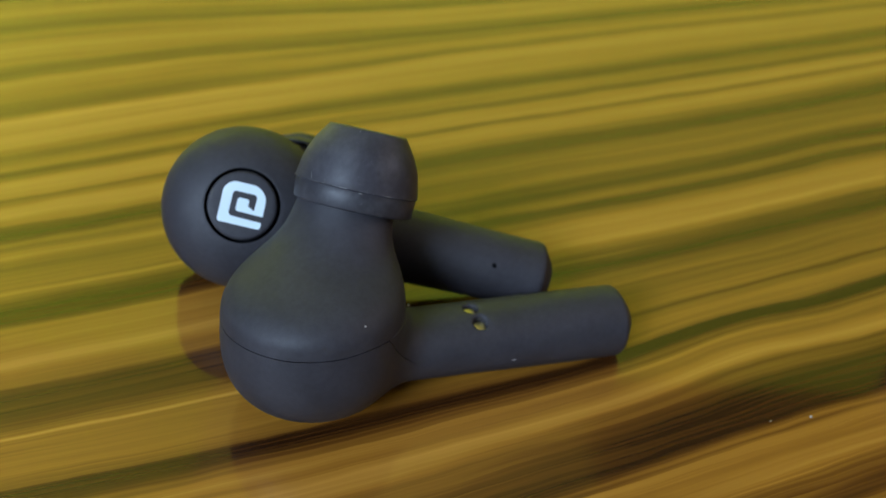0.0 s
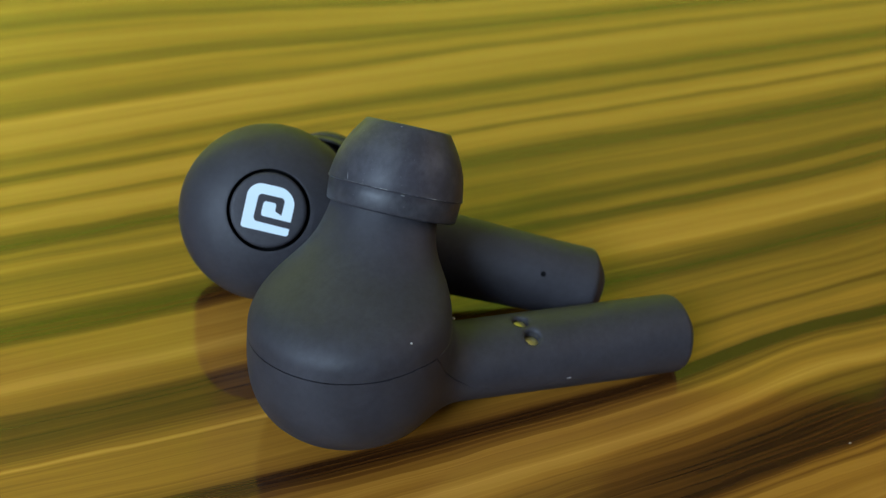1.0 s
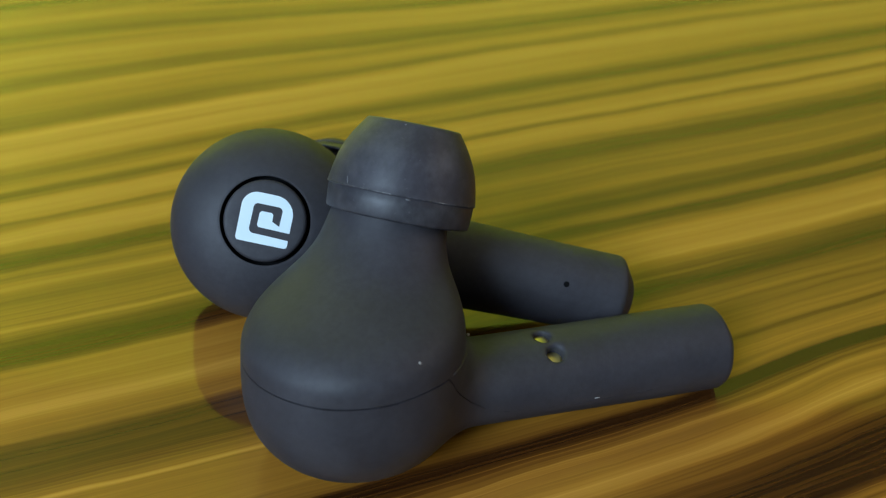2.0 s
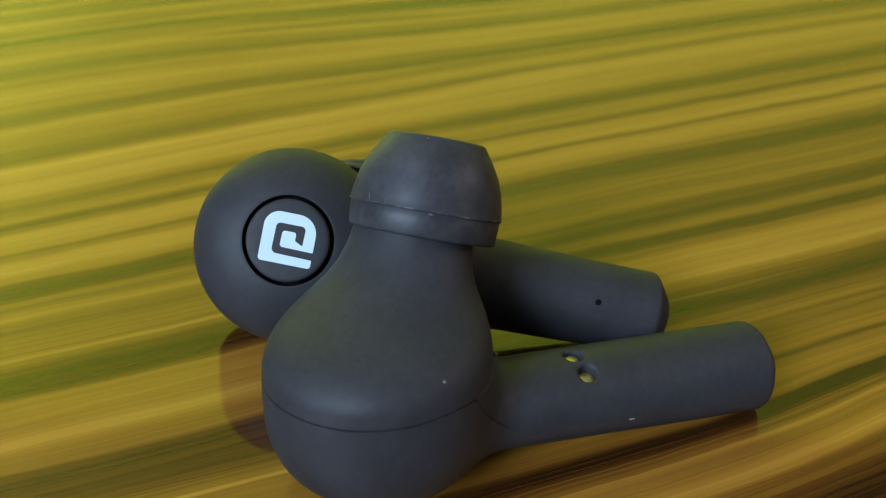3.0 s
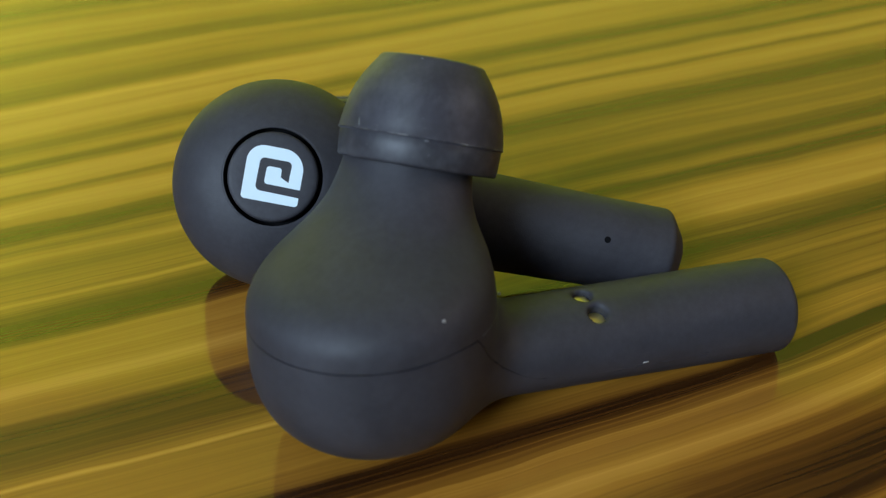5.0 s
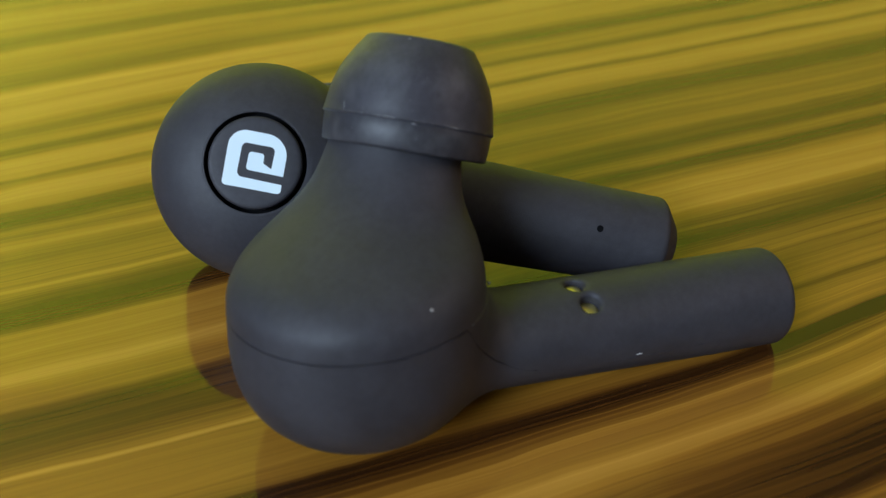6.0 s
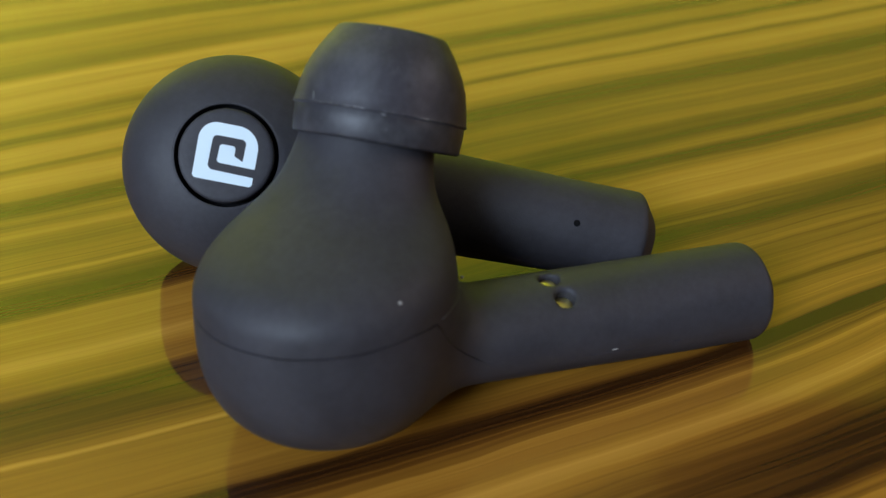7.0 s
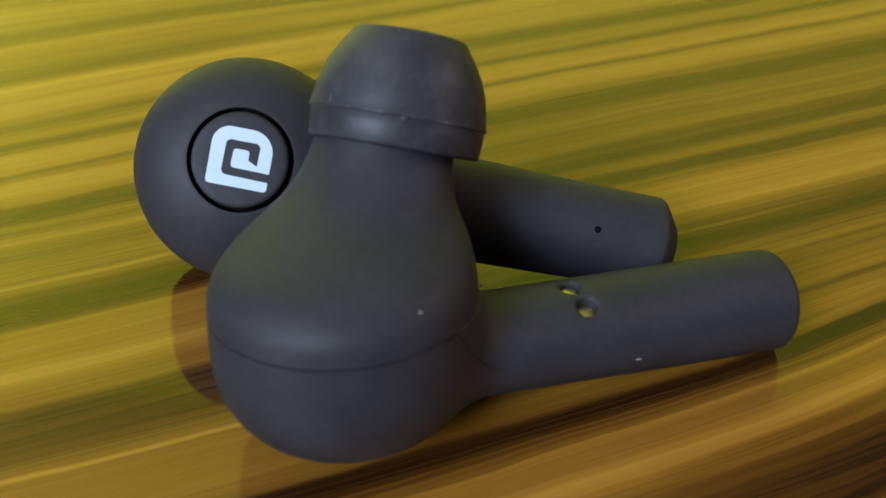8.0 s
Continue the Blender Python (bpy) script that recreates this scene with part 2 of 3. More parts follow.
def turned(bm, profile, m=None, n=96):
    """A turned form about z from (radius, height) pairs, laid at the pose m."""
    rings = []
    for r, h in profile:
        if r < 1e-9:
            rings.append([bm.verts.new((0, 0, h))])
        else:
            rings.append([bm.verts.new((r * math.cos(2 * math.pi * k / n), r * math.sin(2 * math.pi * k / n), h)) for k in range(n)])
    for a, b in zip(rings, rings[1:]):
        for k in range(n):
            j = (k + 1) % n
            if len(a) == 1:
                bm.faces.new((a[0], b[k], b[j]))
            elif len(b) == 1:
                bm.faces.new((a[k], a[j], b[0]))
            else:
                bm.faces.new((a[k], a[j], b[j], b[k]))
    if m is not None:
        for ring in rings:
            for v in ring:
                v.co = m @ v.co


# ---------------------------------------------------------------- room and table
X0, X1, Y0, Y1, Z0, Z1 = -3.2, 1.5, -1.6, 1.9, -0.75, 2.05


def wall(name, lo, hi, mat, label, category="wall", opening=None):
    """A slab of the room's shell; opening: (lo, hi) of a window that goes through it."""
    bm = bmesh.new()
    if opening:
        a, b = opening
        k = 0 if hi[0] - lo[0] > hi[1] - lo[1] else 1
        piece = lambda s0, s1, z0, z1: box(bm, (s0, lo[1], z0) if k == 0 else (lo[0], s0, z0), (s1, hi[1], z1) if k == 0 else (hi[0], s1, z1))
        piece(lo[k], a[0], lo[2], hi[2])
        piece(b[0], hi[k], lo[2], hi[2])
        piece(a[0], b[0], lo[2], a[1])
        piece(a[0], b[0], b[1], hi[2])
    else:
        box(bm, lo, hi)
    tagged(part(name, bm, mat, None, label, False), "", category, "", "structure")


wall("floor", (X0, Y0, Z0 - 0.1), (X1, Y1, Z0), FLOOR, "dull brown floor of the room", "floor")
# unseen ceiling in four tones that stand in for its bright and dim parts
wall("ceiling_south", (X0, Y0, Z1), (X1, 1.1, Z1 + 0.1), WHITE, "unseen pale ceiling of the room that bounces light down", "ceiling")
wall("ceiling", (-0.47, 1.1, Z1), (0.6, Y1, Z1 + 0.1), CEIL, "unseen middle strip of ceiling, toned down for dimmer reflections", "ceiling")
wall("ceiling_east", (0.6, 1.1, Z1), (X1, Y1, Z1 + 0.1), DARK, "unseen east strip of ceiling, darkened so reflections fade there", "ceiling")
wall("ceiling_alcove", (X0, 1.1, Z1), (-0.47, Y1, Z1 + 0.1), CEIL_WEST, "unseen west strip of ceiling in a shaded tone of the wall's yellow", "ceiling")
wall("wall_north", (X0 - 0.1, Y1, Z0 - 0.1), (X1 + 0.1, Y1 + 0.1, Z1 + 0.1), PAINT, "plain painted wall ahead of the table")
wall("wall_south", (X0 - 0.1, Y0 - 0.1, Z0 - 0.1), (X1 + 0.1, Y0, Z1 + 0.1), GREY, "plain painted wall with a window behind the table", "wall", ((-2.03, 1.02), (-0.73, 1.78)))
wall("wall_west", (X0 - 0.1, Y0, Z0 - 0.1), (X0, Y1, Z1 + 0.1), GREY, "plain painted side wall with an opening for the added lamp", "wall", ((0.78, 0.1), (1.50, 1.4)))
# added screen, out of view: blocks the far-wall lamp from table and earbuds
wall("wall_pier", (X0, 0.66, Z0), (-0.62, 0.74, Z1), GREY, "unseen grey screen that keeps the added side lamp off the table")
# unseen wall, coloured dark to hold down reflections at the east end
wall("wall_east", (X1, Y0, Z0 - 0.1), (X1 + 0.1, Y1, Z1 + 0.1), DARK, "unseen side wall, darkened, with an opening for the warm fill", "wall", ((-0.55, 0.67), (0.75, 1.53)))

table = tagged(new("table"), "glossy table with yellow-brown striped wood-grain laminate", "table")


def table_top(x0, x1, y0, y1, thick):
    """A slab with a rounded rim; its upper face is a net, fine round the earbuds, that carries the run of the grain."""
    xs = np.concatenate([[x0, x0 + 0.001, x0 + 0.003], np.arange(x0 + 0.03, -0.14, 0.03), np.arange(-0.13, 0.1701, 0.0025), np.arange(0.2, x1 - 0.02, 0.03), [x1 - 0.003, x1 - 0.001, x1]])
    ys = np.concatenate([[y0, y0 + 0.001, y0 + 0.003], np.arange(y0 + 0.03, -0.01, 0.03), np.arange(0.0, 0.2501, 0.0025), np.arange(0.28, y1 - 0.02, 0.03), [y1 - 0.003, y1 - 0.001, y1]])
    drop = lambda a, lo, hi: 0.003 - math.sqrt(max(0.003 ** 2 - max(lo + 0.003 - a, a - hi + 0.003, 0) ** 2, 0))
    bm = bmesh.new()
    net = [[bm.verts.new((x, y, -max(drop(x, x0, x1), drop(y, y0, y1)))) for y in ys] for x in xs]
    for a, b in zip(net, net[1:]):
        for k in range(len(ys) - 1):
            bm.faces.new((a[k], b[k], b[k + 1], a[k + 1]))
    rim = [c[0] for c in net] + net[-1][1:] + [c[-1] for c in net[-2::-1]] + net[0][-2:0:-1]
    low = [bm.verts.new((v.co.x, v.co.y, -thick)) for v in rim]
    for k in range(len(rim)):
        j = (k + 1) % len(rim)
        bm.faces.new((rim[k], low[k], low[j], rim[j]))
    bm.faces.new(low[::-1])
    return bm


top = part("tabletop", table_top(-0.6, 0.6, -0.35, 0.55, 0.025), TABLE, table, "glossy striped wood-grain laminate top")
spots = np.array([top.data.vertices[l.vertex_index].co[:2] for l in top.data.loops])
top.data.uv_layers.new(name="grain").data.foreach_set("uv", np.stack(grain_place(spots[:, 0], spots[:, 1]), -1).astype(np.float32).ravel())
for x in (-0.54, 0.54):
    for y in (-0.29, 0.49):
        bm = bmesh.new()
        box(bm, (x - 0.025, y - 0.025, Z0), (x + 0.025, y + 0.025, -0.025), 0.003)
        part("leg", bm, LEG, table, "", False)

# ---------------------------------------------------------------- earbuds
# All sizes of an earbud in millimetres. x: along the stem, z: towards the ear tip, origin in the middle of the head.
R_HEAD, D_OUT, R_STEM, Z_STEM, L_STEM, Z_NECK = 8.5, 6.70, 3.70, -2.09, 33.0, 2.95
PZ = np.array([-20, 0, 0.4, 0.8, 1.4, 2.2, 3.0, 3.8, 4.6, 5.4, 6.2, 7.0, 8.0, 9.0, 10.0, 11.0, 12.5, 20])
PR = np.array([8.5, 8.5, 8.5, 8.5, 8.495, 8.46, 8.42, 8.36, 8.20, 7.88, 7.34, 6.62, 5.74, 5.14, 4.84, 4.66, 4.45, 4.4])
Z_BOWL, P_BOWL = 0.8, 2.5
CZ = np.array([-20, 1.0, 2.2, 3.2, 4.2, 5.5, 7.0, 8.5, 10.0, 12.0, 13.5])
CT = np.array([0, 0, 0, 0, 0.015, 0.11, 0.33, 0.59, 0.80, 1.0, 1.08])


def soft_min(a, b, k):
    h = np.clip(0.5 + 0.5 * (b - a) / k, 0, 1)
    return b * (1 - h) + a * h - k * h * (1 - h)


def soft_max(a, b, k):
    return -soft_min(-a, -b, k)


def smooth_interp(x, xs, ys):
    """Cubic Hermite through the pairs."""
    d = np.gradient(ys, xs)
    i = np.clip(np.searchsorted(xs, x) - 1, 0, len(xs) - 2)
    h = xs[i + 1] - xs[i]
    s = np.clip((x - xs[i]) / h, 0, 1)
    return ((1 + 2 * s) * (1 - s) ** 2 * ys[i] + s * (1 - s) ** 2 * h * d[i]
            + s * s * (3 - 2 * s) * ys[i + 1] + s * s * (s - 1) * h * d[i + 1])


def body_field(p, sy, lean, pits):
    """Signed field of the earbud's body: pear-shaped head, rounded stem, pits for the contacts."""
    x, y, z = p[..., 0], p[..., 1] * sy, p[..., 2]
    n = P_BOWL
    rho0 = np.sqrt(x * x + y * y) + 1e-9
    bowl = ((rho0 / R_HEAD) ** n + (np.maximum(Z_BOWL - z, 0) / (D_OUT + Z_BOWL)) ** n) ** (1 / n) * R_HEAD - R_HEAD
    c = smooth_interp(z, CZ, CT)
    r = smooth_interp(z, PZ, PR)
    cone = (np.sqrt((x - lean[0] * c) ** 2 + (y - lean[1] * c) ** 2) - r) * 0.85
    head = np.where(z < Z_BOWL, bowl, cone)
    head = np.maximum(head, z - 12.6)
    # round at its end, the stem broadens sideways towards the head
    broad = np.clip((26 - x) / 19, 0, 1)
    rs = np.sqrt((y / (1 + 0.125 * broad)) ** 2 + ((z - Z_STEM - 0.17 * broad) / (1 - 0.135 * broad)) ** 2)
    side = rs - R_STEM
    cap = x - L_STEM
    chamfer = (2.0 * (x - L_STEM + 1.45) + 1.45 * (rs - R_STEM)) / 2.47
    stem = soft_max(soft_max(side, cap, 0.2), chamfer, 0.28)
    stem = np.maximum(stem, -x)
    f = soft_min(head, stem, 2.1)
    for centre, axis, rad, depth in pits:
        d = np.stack([x, y, z], -1) - centre
        along = d @ axis
        off = np.sqrt(np.maximum((d * d).sum(-1) - along ** 2, 0))
        pit = np.maximum(off - rad, np.abs(along) - depth)
        f = soft_max(f, -pit, 0.35)
    return f


def surface_net(field, lo, hi, step):
    """Quads along the zero level of a field, drawn onto it."""
    ax = [np.arange(a, b + step, step) for a, b in zip(lo, hi)]
    grid = np.stack(np.meshgrid(*ax, indexing="ij"), -1)
    f = field(grid)
    s = f < 0
    nx, ny, nz = s.shape
    corners = [(a, b, c) for a in (0, 1) for b in (0, 1) for c in (0, 1)]
    cut = lambda a, o: a[o[0]:nx - 1 + o[0], o[1]:ny - 1 + o[1], o[2]:nz - 1 + o[2]]
    count = sum(cut(s, o).astype(int) for o in corners)
    active = (count > 0) & (count < 8)
    index = np.full(active.shape, -1)
    index[active] = np.arange(active.sum())
    cells = np.argwhere(active)
    total, hits = np.zeros((len(cells), 3)), np.zeros(len(cells))
    for i in range(8):
        for j in range(i + 1, 8):
            a, b = np.array(corners[i]), np.array(corners[j])
            if np.abs(a - b).sum() != 1:
                continue
            fa, fb = f[tuple((cells + a).T)], f[tuple((cells + b).T)]
            cross = (fa < 0) != (fb < 0)
            w = np.where(cross, fa / np.where(cross, fa - fb, 1), 0)
            total += np.where(cross[:, None], a + (b - a) * w[:, None], 0)
            hits += cross
    verts = np.array([g[0] for g in ax]) + (cells + total / hits[:, None]) * step
    quads = []
    for axis in range(3):
        e = [0, 0, 0]
        e[axis] = 1
        a = s[:nx - e[0], :ny - e[1], :nz - e[2]]
        b = s[e[0]:, e[1]:, e[2]:]
        where = np.argwhere(a != b)
        o1, o2 = [k for k in range(3) if k != axis]
        where = where[(where[:, o1] > 0) & (where[:, o2] > 0)]
        d1, d2 = np.zeros(3, int), np.zeros(3, int)
        d1[o1], d2[o2] = 1, 1
        quads.append(np.stack([index[tuple((where - q).T)] for q in (0 * d1, d1, d1 + d2, d2)], -1))
    quads = np.concatenate(quads)
    quads = quads[(quads >= 0).all(1)]
    for _ in range(4):
        h = 0.02
        base = field(verts)
        g = np.stack([(field(verts + h * np.eye(3)[k]) - field(verts - h * np.eye(3)[k])) / (2 * h) for k in range(3)], -1)
        verts = verts - np.clip(base / np.maximum((g * g).sum(-1), 0.05), -0.1, 0.1)[:, None] * g
    return verts, quads


# the seam runs round the head, drops at the neck and goes on along the side of the stem
SEAM_X = np.array([-20, -9.0, -4.0, 0.0, 3.6, 5.3, 5.75, 6.2, 6.7, 7.8, 9.2, 10.4, 13.4, 20, 40])
SEAM_Z = np.array([2.75, 2.74, 2.66, 2.78, 2.97, 2.88, 2.20, 1.30, 0.51, -0.80, -1.86, -2.43, -3.0, -3.1, -3.1])


def seam_height(x):
    return float(np.interp(x, SEAM_X, SEAM_Z))


def shell_half(verts, quads, side, button_hole):
    """One half of the body, cut at the seam, with its edge rolled inwards; in metres."""
    bm = bmesh.new()
    gap = lambda x: 0.052 * side * min(max((10.5 - x) / 4.5, 0.06), 1)
    vs = [bm.verts.new((x, y, z - seam_height(x) - gap(x))) for x, y, z in verts]
    for q in quads:
        bm.faces.new([vs[k] for k in q])
    bmesh.ops.bisect_plane(bm, geom=bm.verts[:] + bm.edges[:] + bm.faces[:], dist=1e-5, plane_co=(0, 0, 0), plane_no=(0, 0, -side),
                           clear_outer=True)
    bmesh.ops.remove_doubles(bm, verts=bm.verts[:], dist=0.07)
    bmesh.ops.recalc_face_normals(bm, faces=bm.faces[:])
    rim = [e for e in bm.edges if e.is_boundary]
    for v in bm.verts:
        v.co.z += seam_height(v.co.x) + gap(v.co.x)
    bm.normal_update()
    normals = {v: v.normal.copy() for e in rim for v in e.verts}
    for e in rim:
        e.smooth = False
    for depth in (0.07, 0.6):
        g = bmesh.ops.extrude_edge_only(bm, edges=rim)
        fresh = [v for v in g["geom"] if isinstance(v, bmesh.types.BMVert)]
        old = {}
        for v in fresh:
            for e in v.link_edges:
                o = e.other_vert(v)
                if o in normals and o not in fresh:
                    old[v] = o
        for v, o in old.items():
            nrm = normals[o]
            v.co = o.co - nrm * depth
            normals[v] = nrm
        rim = [e for e in g["geom"] if isinstance(e, bmesh.types.BMEdge) and e.is_boundary]
    if button_hole:
        gone = [f for f in bm.faces if all(v.co.z < -2 for v in f.verts) and any(math.hypot(v.co.x, v.co.y) < button_hole for v in f.verts)]
        bmesh.ops.delete(bm, geom=gone, context="FACES")
        for v in bm.verts:
            if v.is_boundary and v.co.z < -4 and math.hypot(v.co.x, v.co.y) < button_hole + 0.6:
                k = button_hole / math.hypot(v.co.x, v.co.y)
                v.co.x, v.co.y = v.co.x * k, v.co.y * k
                v.co.z = bowl_height(button_hole)
    for v in bm.verts:
        v.co *= 0.001
    return bm


def neck_seam(sy, lean):
    """A fine moulded line round the head where it rises from the stem; in metres."""
    bm, rings = bmesh.new(), []
    for k in range(41):
        a = radians(-47 + 94 * k / 40)
        way = np.array([math.cos(a), math.sin(a) * sy, 0.0])
        lo, hi = 6.0, 14.0
        for _ in range(30):
            r = (lo + hi) / 2
            inside = body_field(np.array([r * way + (0, 0, Z_NECK)]), sy, lean, [])[0] < 0
            lo, hi = (r, hi) if inside else (lo, r)
        p = Vector(lo * way + (0, 0, Z_NECK))
        out, up = Vector(way), Vector((0, 0, 1))
        rings.append([bm.verts.new((p + 0.055 * (math.cos(b) * out + math.sin(b) * up)) * 0.001) for b in [math.pi / 3 * i for i in range(6)]])
    for a, b in zip(rings, rings[1:]):
        for i in range(6):
            bm.faces.new((a[i], a[(i + 1) % 6], b[(i + 1) % 6], b[i]))
    bm.faces.new(rings[0])
    bm.faces.new(rings[-1])
    return bm


def axis_frame(origin, axis):
    """A pose in metres whose z runs along axis, from millimetres."""
    q = Vector(axis).to_track_quat("Z", "Y").to_matrix().to_4x4()
    return Matrix.Translation(Vector(origin) * 0.001) @ q


def bowl_height(r):
    return Z_BOWL - (D_OUT + Z_BOWL) * (1 - (r / R_HEAD) ** P_BOWL) ** (1 / P_BOWL)


# the printed mark, one outline: corners in millimetres on the button's face, and the radius of each
MARK_CORNERS = [
    (2.15, 0.68, 0.05), (-0.58, 0.63, 0.24), (-0.56, -0.71, 0.24), (0.55, -0.71, 0.22), (0.58, -0.02, 0.03), (1.22, 0.29, 0.03), (1.25, -1.29, 0.36), (-1.14, -1.29, 0.36), (-1.16, 1.20, 0.40),
    (2.15, 1.28, 0.04), (2.17, 1.98, 0.26), (-2.10, 1.97, 0.28), (-2.16, -2.20, 1.25), (2.14, -2.20, 1.60),
]


def spiral_mark(bm):
    """The pale printed mark: a flat band that winds inwards, in metres on the button's face."""
    ring, z = [], (bowl_height(0) + 0.13 - 0.008) * 0.001
    n = len(MARK_CORNERS)
    for k, (x, y, r) in enumerate(MARK_CORNERS):
        p = Vector((x, y))
        a = (Vector(MARK_CORNERS[k - 1][:2]) - p).normalized()
        b = (Vector(MARK_CORNERS[(k + 1) % n][:2]) - p).normalized()
        half = a.angle(b) / 2
        centre = p + (a + b).normalized() * (r / math.sin(half))
        p0, p1 = p + a * (r / math.tan(half)) - centre, p + b * (r / math.tan(half)) - centre
        steps = 3 if r < 0.1 else 12
        for i in range(steps + 1):
            q = centre + p0.lerp(p1, i / steps).normalized() * r
            ring.append(bm.verts.new((q.x * 0.001, q.y * 0.001, z)))
    face = bm.faces.new(ring)
    face.normal_update()
    bmesh.ops.triangulate(bm, faces=[face])


def ear_tip(parent, centre, axis):
    m = axis_frame(centre, axis)
    outer = [(5.35, -1.75), (5.48, -1.92), (5.60, -1.88), (5.66, -1.75), (5.72, -0.9), (5.74, -0.10), (5.86, -0.04), (5.89, 0.03), (5.86, 0.10), (5.80, 0.5), (5.66, 1.3), (5.45, 2.2),
             (5.12, 3.08), (4.72, 3.85), (4.28, 4.55), (3.84, 5.16), (3.73, 5.34), (3.60, 5.43), (3.40, 5.45), (2.2, 5.36), (2.0, 5.28), (1.9, 5.1), (1.85, 4.0)]
    inner = [(1.85, 3.9), (3.0, 3.4), (4.3, 2.2), (5.0, 0.6), (5.35, -1.0), (5.35, -1.75)]
    bm = bmesh.new()
    turned(bm, [(r * 0.001, h * 0.001) for r, h in outer + inner[1:]], m, 128)
    bmesh.ops.remove_doubles(bm, verts=bm.verts[:], dist=1e-6)
    tip = part("ear_tip", bm, RUBBER, parent, "dark silicone ear tip with a ridged skirt")
    bm = bmesh.new()
    turned(bm, [(r * 0.001, h * 0.001) for r, h in ((5.34, -1.70), (5.34, -1.78), (5.49, -1.945), (5.615, -1.895), (5.676, -1.75), (5.736, -0.9), (5.754, -0.10), (5.70, -0.02))], m, 128)
    bmesh.ops.remove_doubles(bm, verts=bm.verts[:], dist=1e-7)
    part("skirt", bm, SKIRT, tip, "smooth scuffed band of the skirt")
    bm = bmesh.new()
    ring = [(5.885 + 0.035 * math.cos(a), 0.03 + 0.035 * math.sin(a)) for a in [2 * math.pi * k / 6 for k in range(7)]]
    turned(bm, [(r * 0.001, h * 0.001) for r, h in ring], m, 128)
    bmesh.ops.remove_doubles(bm, verts=bm.verts[:], dist=1e-7)
    part("moulding_line", bm, WORN, tip, "scuffed moulding line round the skirt")
    return tip


def earbud(sy, lean, tip_centre, tip_axis, contacts, lamp, button, label):
    bud = tagged(new("earbud"), label, "earbud", "pair of earbuds")
    bud.empty_display_size = 0.005
    pits = [(np.array(c), np.array(a), r, d) for c, a, r, d in contacts]
    y0, y1 = (-9.1, 12.4) if sy > 0 else (-12.4, 9.1)
    verts, quads = surface_net(lambda p: body_field(p, sy, lean, pits), (-9.1, y0, -7.3), (33.3, y1, 13.2), 0.26)
    part("inner_shell", shell_half(verts, quads, 1, 0.0), SHELL, bud, "matt slate-grey upper shell tapering to the nozzle")
    part("outer_shell", shell_half(verts, quads, -1, 3.72 if button else 0.0), SHELL, bud, "matt slate-grey rounded lower shell")
    part("neck_seam", neck_seam(sy, lean), SEAM_GLINT, bud, "fine moulded line where the head meets the stem")
    ear_tip(bud, tip_centre, tip_axis)
    if button:
        bm = bmesh.new()
        # the groove's walls are coloured black for the shade inside it
        top = bowl_height(3.72)
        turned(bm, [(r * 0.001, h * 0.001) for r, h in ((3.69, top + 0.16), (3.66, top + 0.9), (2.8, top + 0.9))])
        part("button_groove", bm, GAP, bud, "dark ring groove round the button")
        bm = bmesh.new()
        lip = [(3.86 - 0.17 * math.sin(a), bowl_height(3.86) + 0.02 + 0.17 - 0.17 * math.cos(a) - 0.05) for a in [math.pi / 2 * k / 6 for k in range(7)]]
        turned(bm, [(r * 0.001, h * 0.001) for r, h in [(4.0, bowl_height(4.0) + 0.03)] + lip + [(3.69, lip[-1][1] + 0.2)]])
        part("button_rim", bm, SHELL, bud, "rounded rim of the button's recess")
        bm = bmesh.new()
        c = bowl_height(0) + 0.13
        turned(bm, [(r * 0.001, h * 0.001) for r, h in ((0, c), (1.2, c), (2.4, c + 0.005), (3.05, c + 0.02), (3.25, c + 0.06), (3.36, c + 0.14), (3.40, c + 0.3), (3.40, c + 1.4))])
        knob = part("button", bm, SHELL, bud, "round flush touch button with a pale mark")
        bm = bmesh.new()
        spiral_mark(bm)
        part("printed_mark", bm, MARK, knob, "pale blue-white printed spiral mark", False)
    for c, a, r, d in contacts:
        bm = bmesh.new()
        a = Vector(a)
        m = axis_frame((c[0], c[1] * sy, c[2]), (a.x, a.y * sy, a.z))
        turned(bm, [(x * 0.001, h * 0.001) for x, h in ((0, -0.74), (0.50, -0.745), (0.64, -0.78), (0.72, -0.9), (0.72, -1.4))], m, 32)
        part("charging_contact", bm, GOLD, bud, "gold charging contact in a small pit")
    for c, a, r, d in lamp:
        # a black disc stands in for the dark of the light's small hole
        bm = bmesh.new()
        a = Vector(a)
        m = axis_frame((c[0], c[1] * sy, c[2]), (a.x, a.y * sy, a.z))
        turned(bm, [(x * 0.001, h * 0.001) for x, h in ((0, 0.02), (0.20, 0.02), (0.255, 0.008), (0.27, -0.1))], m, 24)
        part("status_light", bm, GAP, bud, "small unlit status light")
    return bud


def settle(bud):
    """Press what would sink into the table flat against it."""
    bpy.context.view_layer.update()
    for ob in bud.children_recursive:
        m, inv = ob.matrix_world, ob.matrix_world.inverted()
        for v in ob.data.vertices:
            p = m @ v.co
            if p.z < 0.00003:
                v.co = inv @ Vector((p.x, p.y, 0.00003))


def slope(a):
    return (0.0, math.sin(radians(a)), math.cos(radians(a)))


def on_stem(x, a):
    s, broad = slope(a), min(max((26 - x) / 19, 0), 1)
    return (x, R_STEM * (1 + 0.125 * broad) * s[1], Z_STEM + 0.17 * broad + R_STEM * (1 - 0.135 * broad) * s[2])


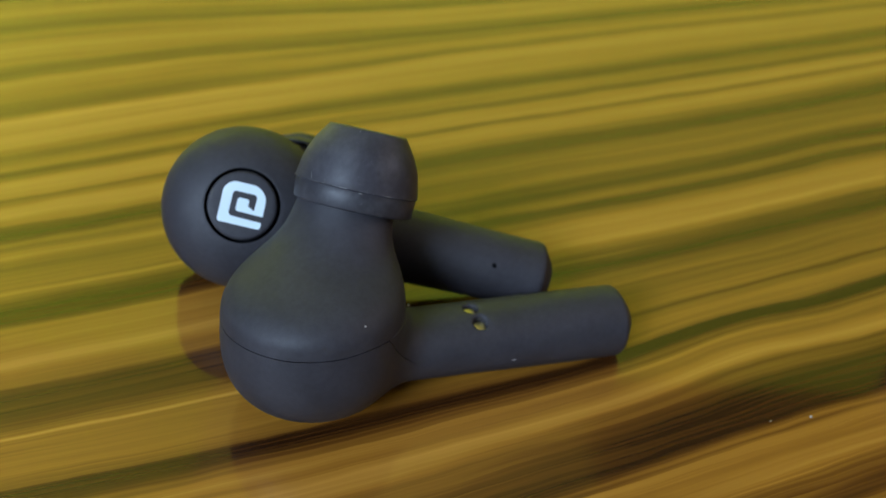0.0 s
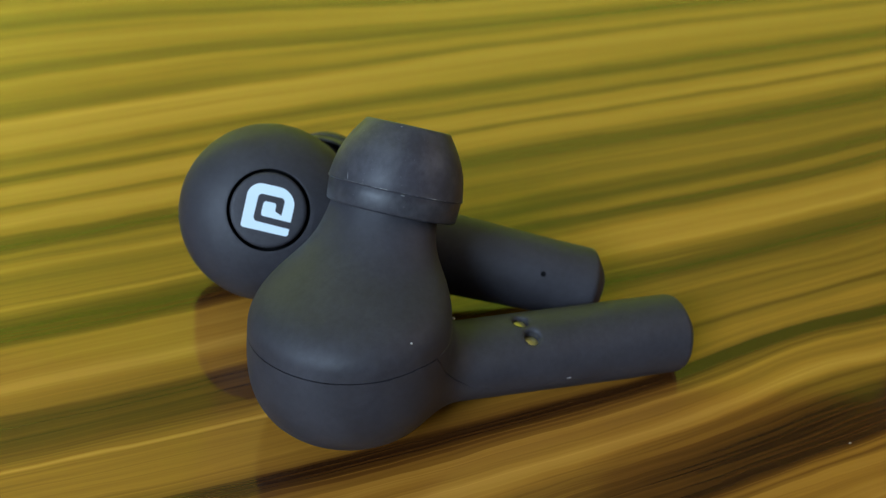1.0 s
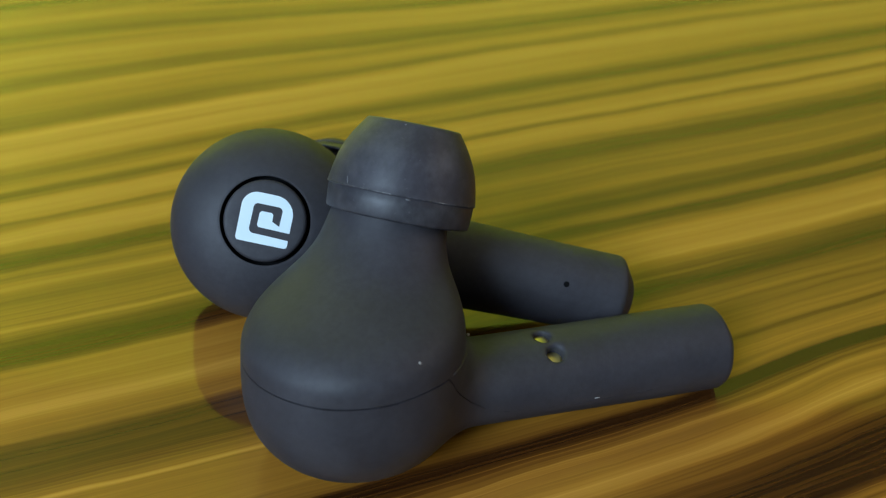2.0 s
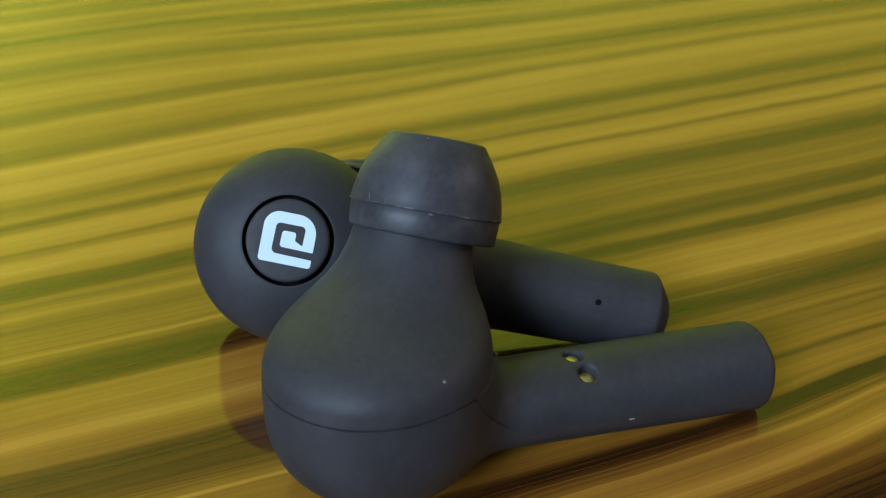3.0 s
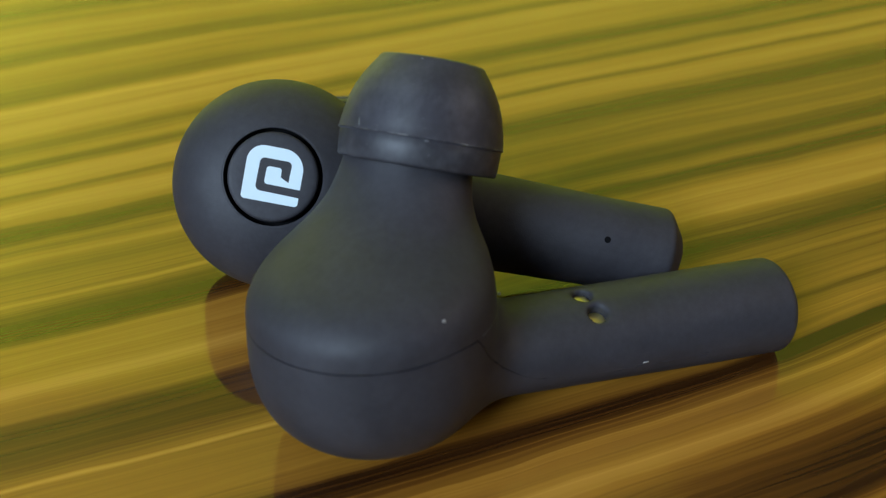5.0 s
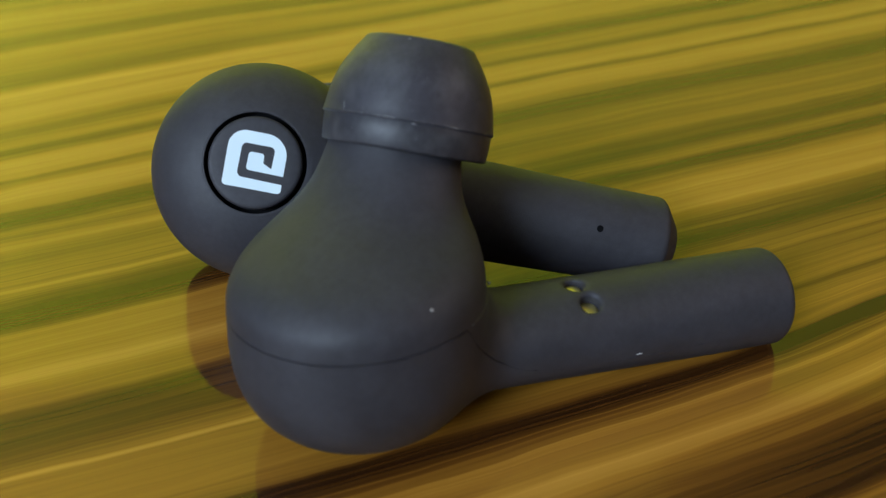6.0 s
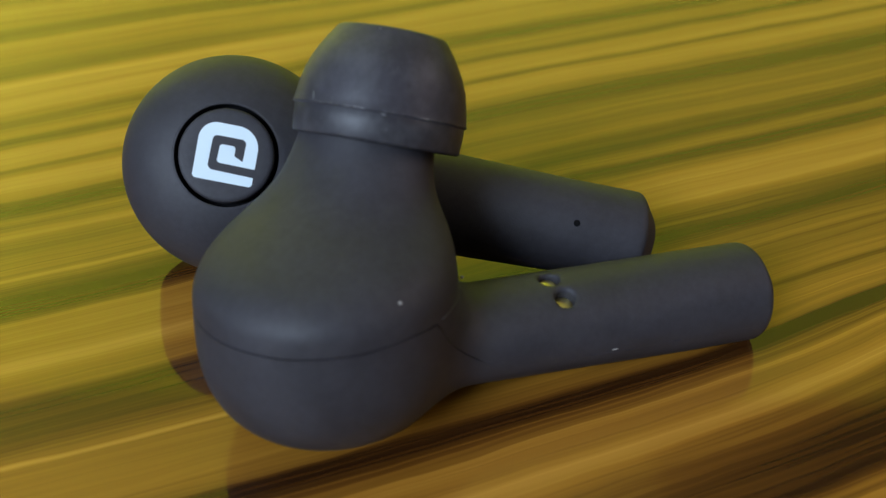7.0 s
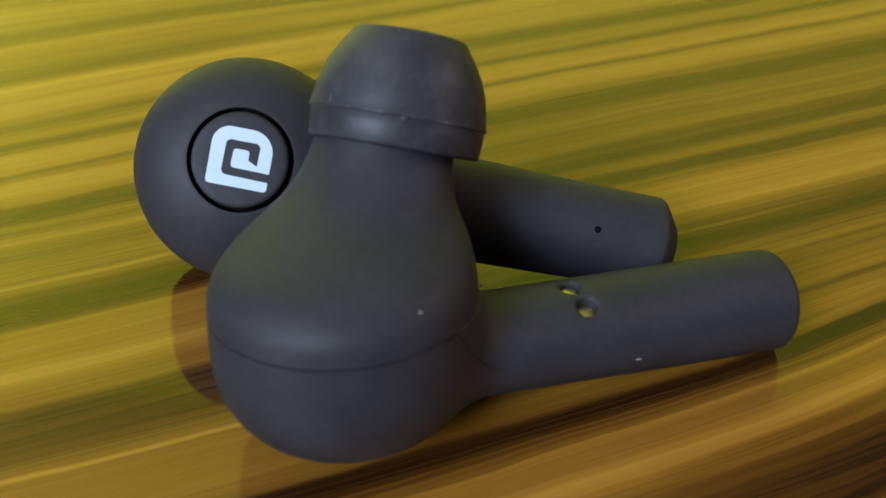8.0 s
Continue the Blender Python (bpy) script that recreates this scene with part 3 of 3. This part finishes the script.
near = earbud(1, (4.5, 5.9), (5.375, 6.26, 12.25), (0.2550, 0.2520, 0.9337),
              [(on_stem(15.8, -32), slope(-20), 0.70, 1.1), (on_stem(15.45, -3), slope(-20), 0.70, 1.1)], [], False,
              "matt slate-grey earbud lying with its ear tip up")
near.matrix_world = Matrix(((0.9518, -0.3063, -0.0170, -0.00640), (0.2999, 0.9175, 0.2614, 0.06118), (-0.0645, -0.2539, 0.9651, 0.00727), (0, 0, 0, 1)))
far = earbud(-1, (4.5, 5.9), (4.4, -4.2, 11.3), (0.20, -0.28, 0.93),
             [], [(on_stem(26.15, 180), slope(180), 0.36, 0.5)], True,
             "matt slate-grey earbud leaning with its marked button up")
far.matrix_world = Matrix(((0.9809, -0.1650, -0.1032, -0.01527), (-0.0315, -0.6580, 0.7523, 0.07799), (-0.1920, -0.7347, -0.6507, 0.00858), (0, 0, 0, 1)))
settle(near)
settle(far)


# ---------------------------------------------------------------- dust


def speck(bm, place, normal, size, seed):
    """A crumb of lint: a small lumpy flattened ball in metres."""
    g = bmesh.ops.create_icosphere(bm, subdivisions=2, radius=1.0)
    rnd = random.Random(seed)
    turn = Vector(normal).to_track_quat("Z", "X").to_matrix()
    for v in g["verts"]:
        k = 0.75 + 0.5 * rnd.random()
        v.co = Vector(place) + turn @ Vector((v.co.x * size[0] * k, v.co.y * size[1] * k, v.co.z * size[2] * k))


for place, normal, size, seed in (((2.86, -7.22, 5.03), (0.25, -0.77, 0.58), (0.10, 0.13, 0.06), 1),
                                  ((18.92, -3.84, -2.80), (0.0, -0.98, -0.2), (0.05, 0.27, 0.02), 2),
                                  ((8.95, -0.36, 2.62), (0.75, -0.1, 0.65), (0.12, 0.14, 0.12), 3)):
    bm = bmesh.new()
    speck(bm, Vector(place) * 0.001, normal, Vector(size) * 0.001, seed)
    part("dust_speck", bm, DUST, near, "pale speck of dust")


def scuff(bm, a, b, width):
    """A frayed sliver of rubber: a thin bead drawn out from a to b, in metres."""
    a, b = Vector(a), Vector(b)
    turn = (b - a).to_track_quat("Z", "X").to_matrix()
    g = bmesh.ops.create_icosphere(bm, subdivisions=2, radius=1.0)
    for v in g["verts"]:
        v.co = (a + b) / 2 + turn @ Vector((v.co.x * width, v.co.y * width, v.co.z * (b - a).length / 2))


for a, b, width in (((0.60, 4.22, 14.85), (0.48, 3.80, 14.36), 0.040), ((4.06, 0.80, 13.93), (4.42, 0.72, 13.83), 0.060), ((4.98, 4.39, 18.42), (5.17, 4.35, 18.40), 0.045)):
    bm = bmesh.new()
    scuff(bm, Vector(a) * 0.001, Vector(b) * 0.001, width * 0.001)
    part("scuff", bm, FRAYED, near, "pale frayed scuff on the ear tip")
for x, y, size, seed in ((39.2, 60.34, (0.09, 0.06, 0.05), 4), (43.58, 61.22, (0.13, 0.10, 0.08), 5)):
    bm = bmesh.new()
    speck(bm, (0, 0, 0.00003), (0, 0, 1), Vector(size) * 0.001, seed)
    ob = tagged(part("dust_speck", bm, DUST, None, "tiny pale speck of dust on the table"), "", "dust", "dust on the table")
    ob.location = (x * 0.001, y * 0.001, 0.0)
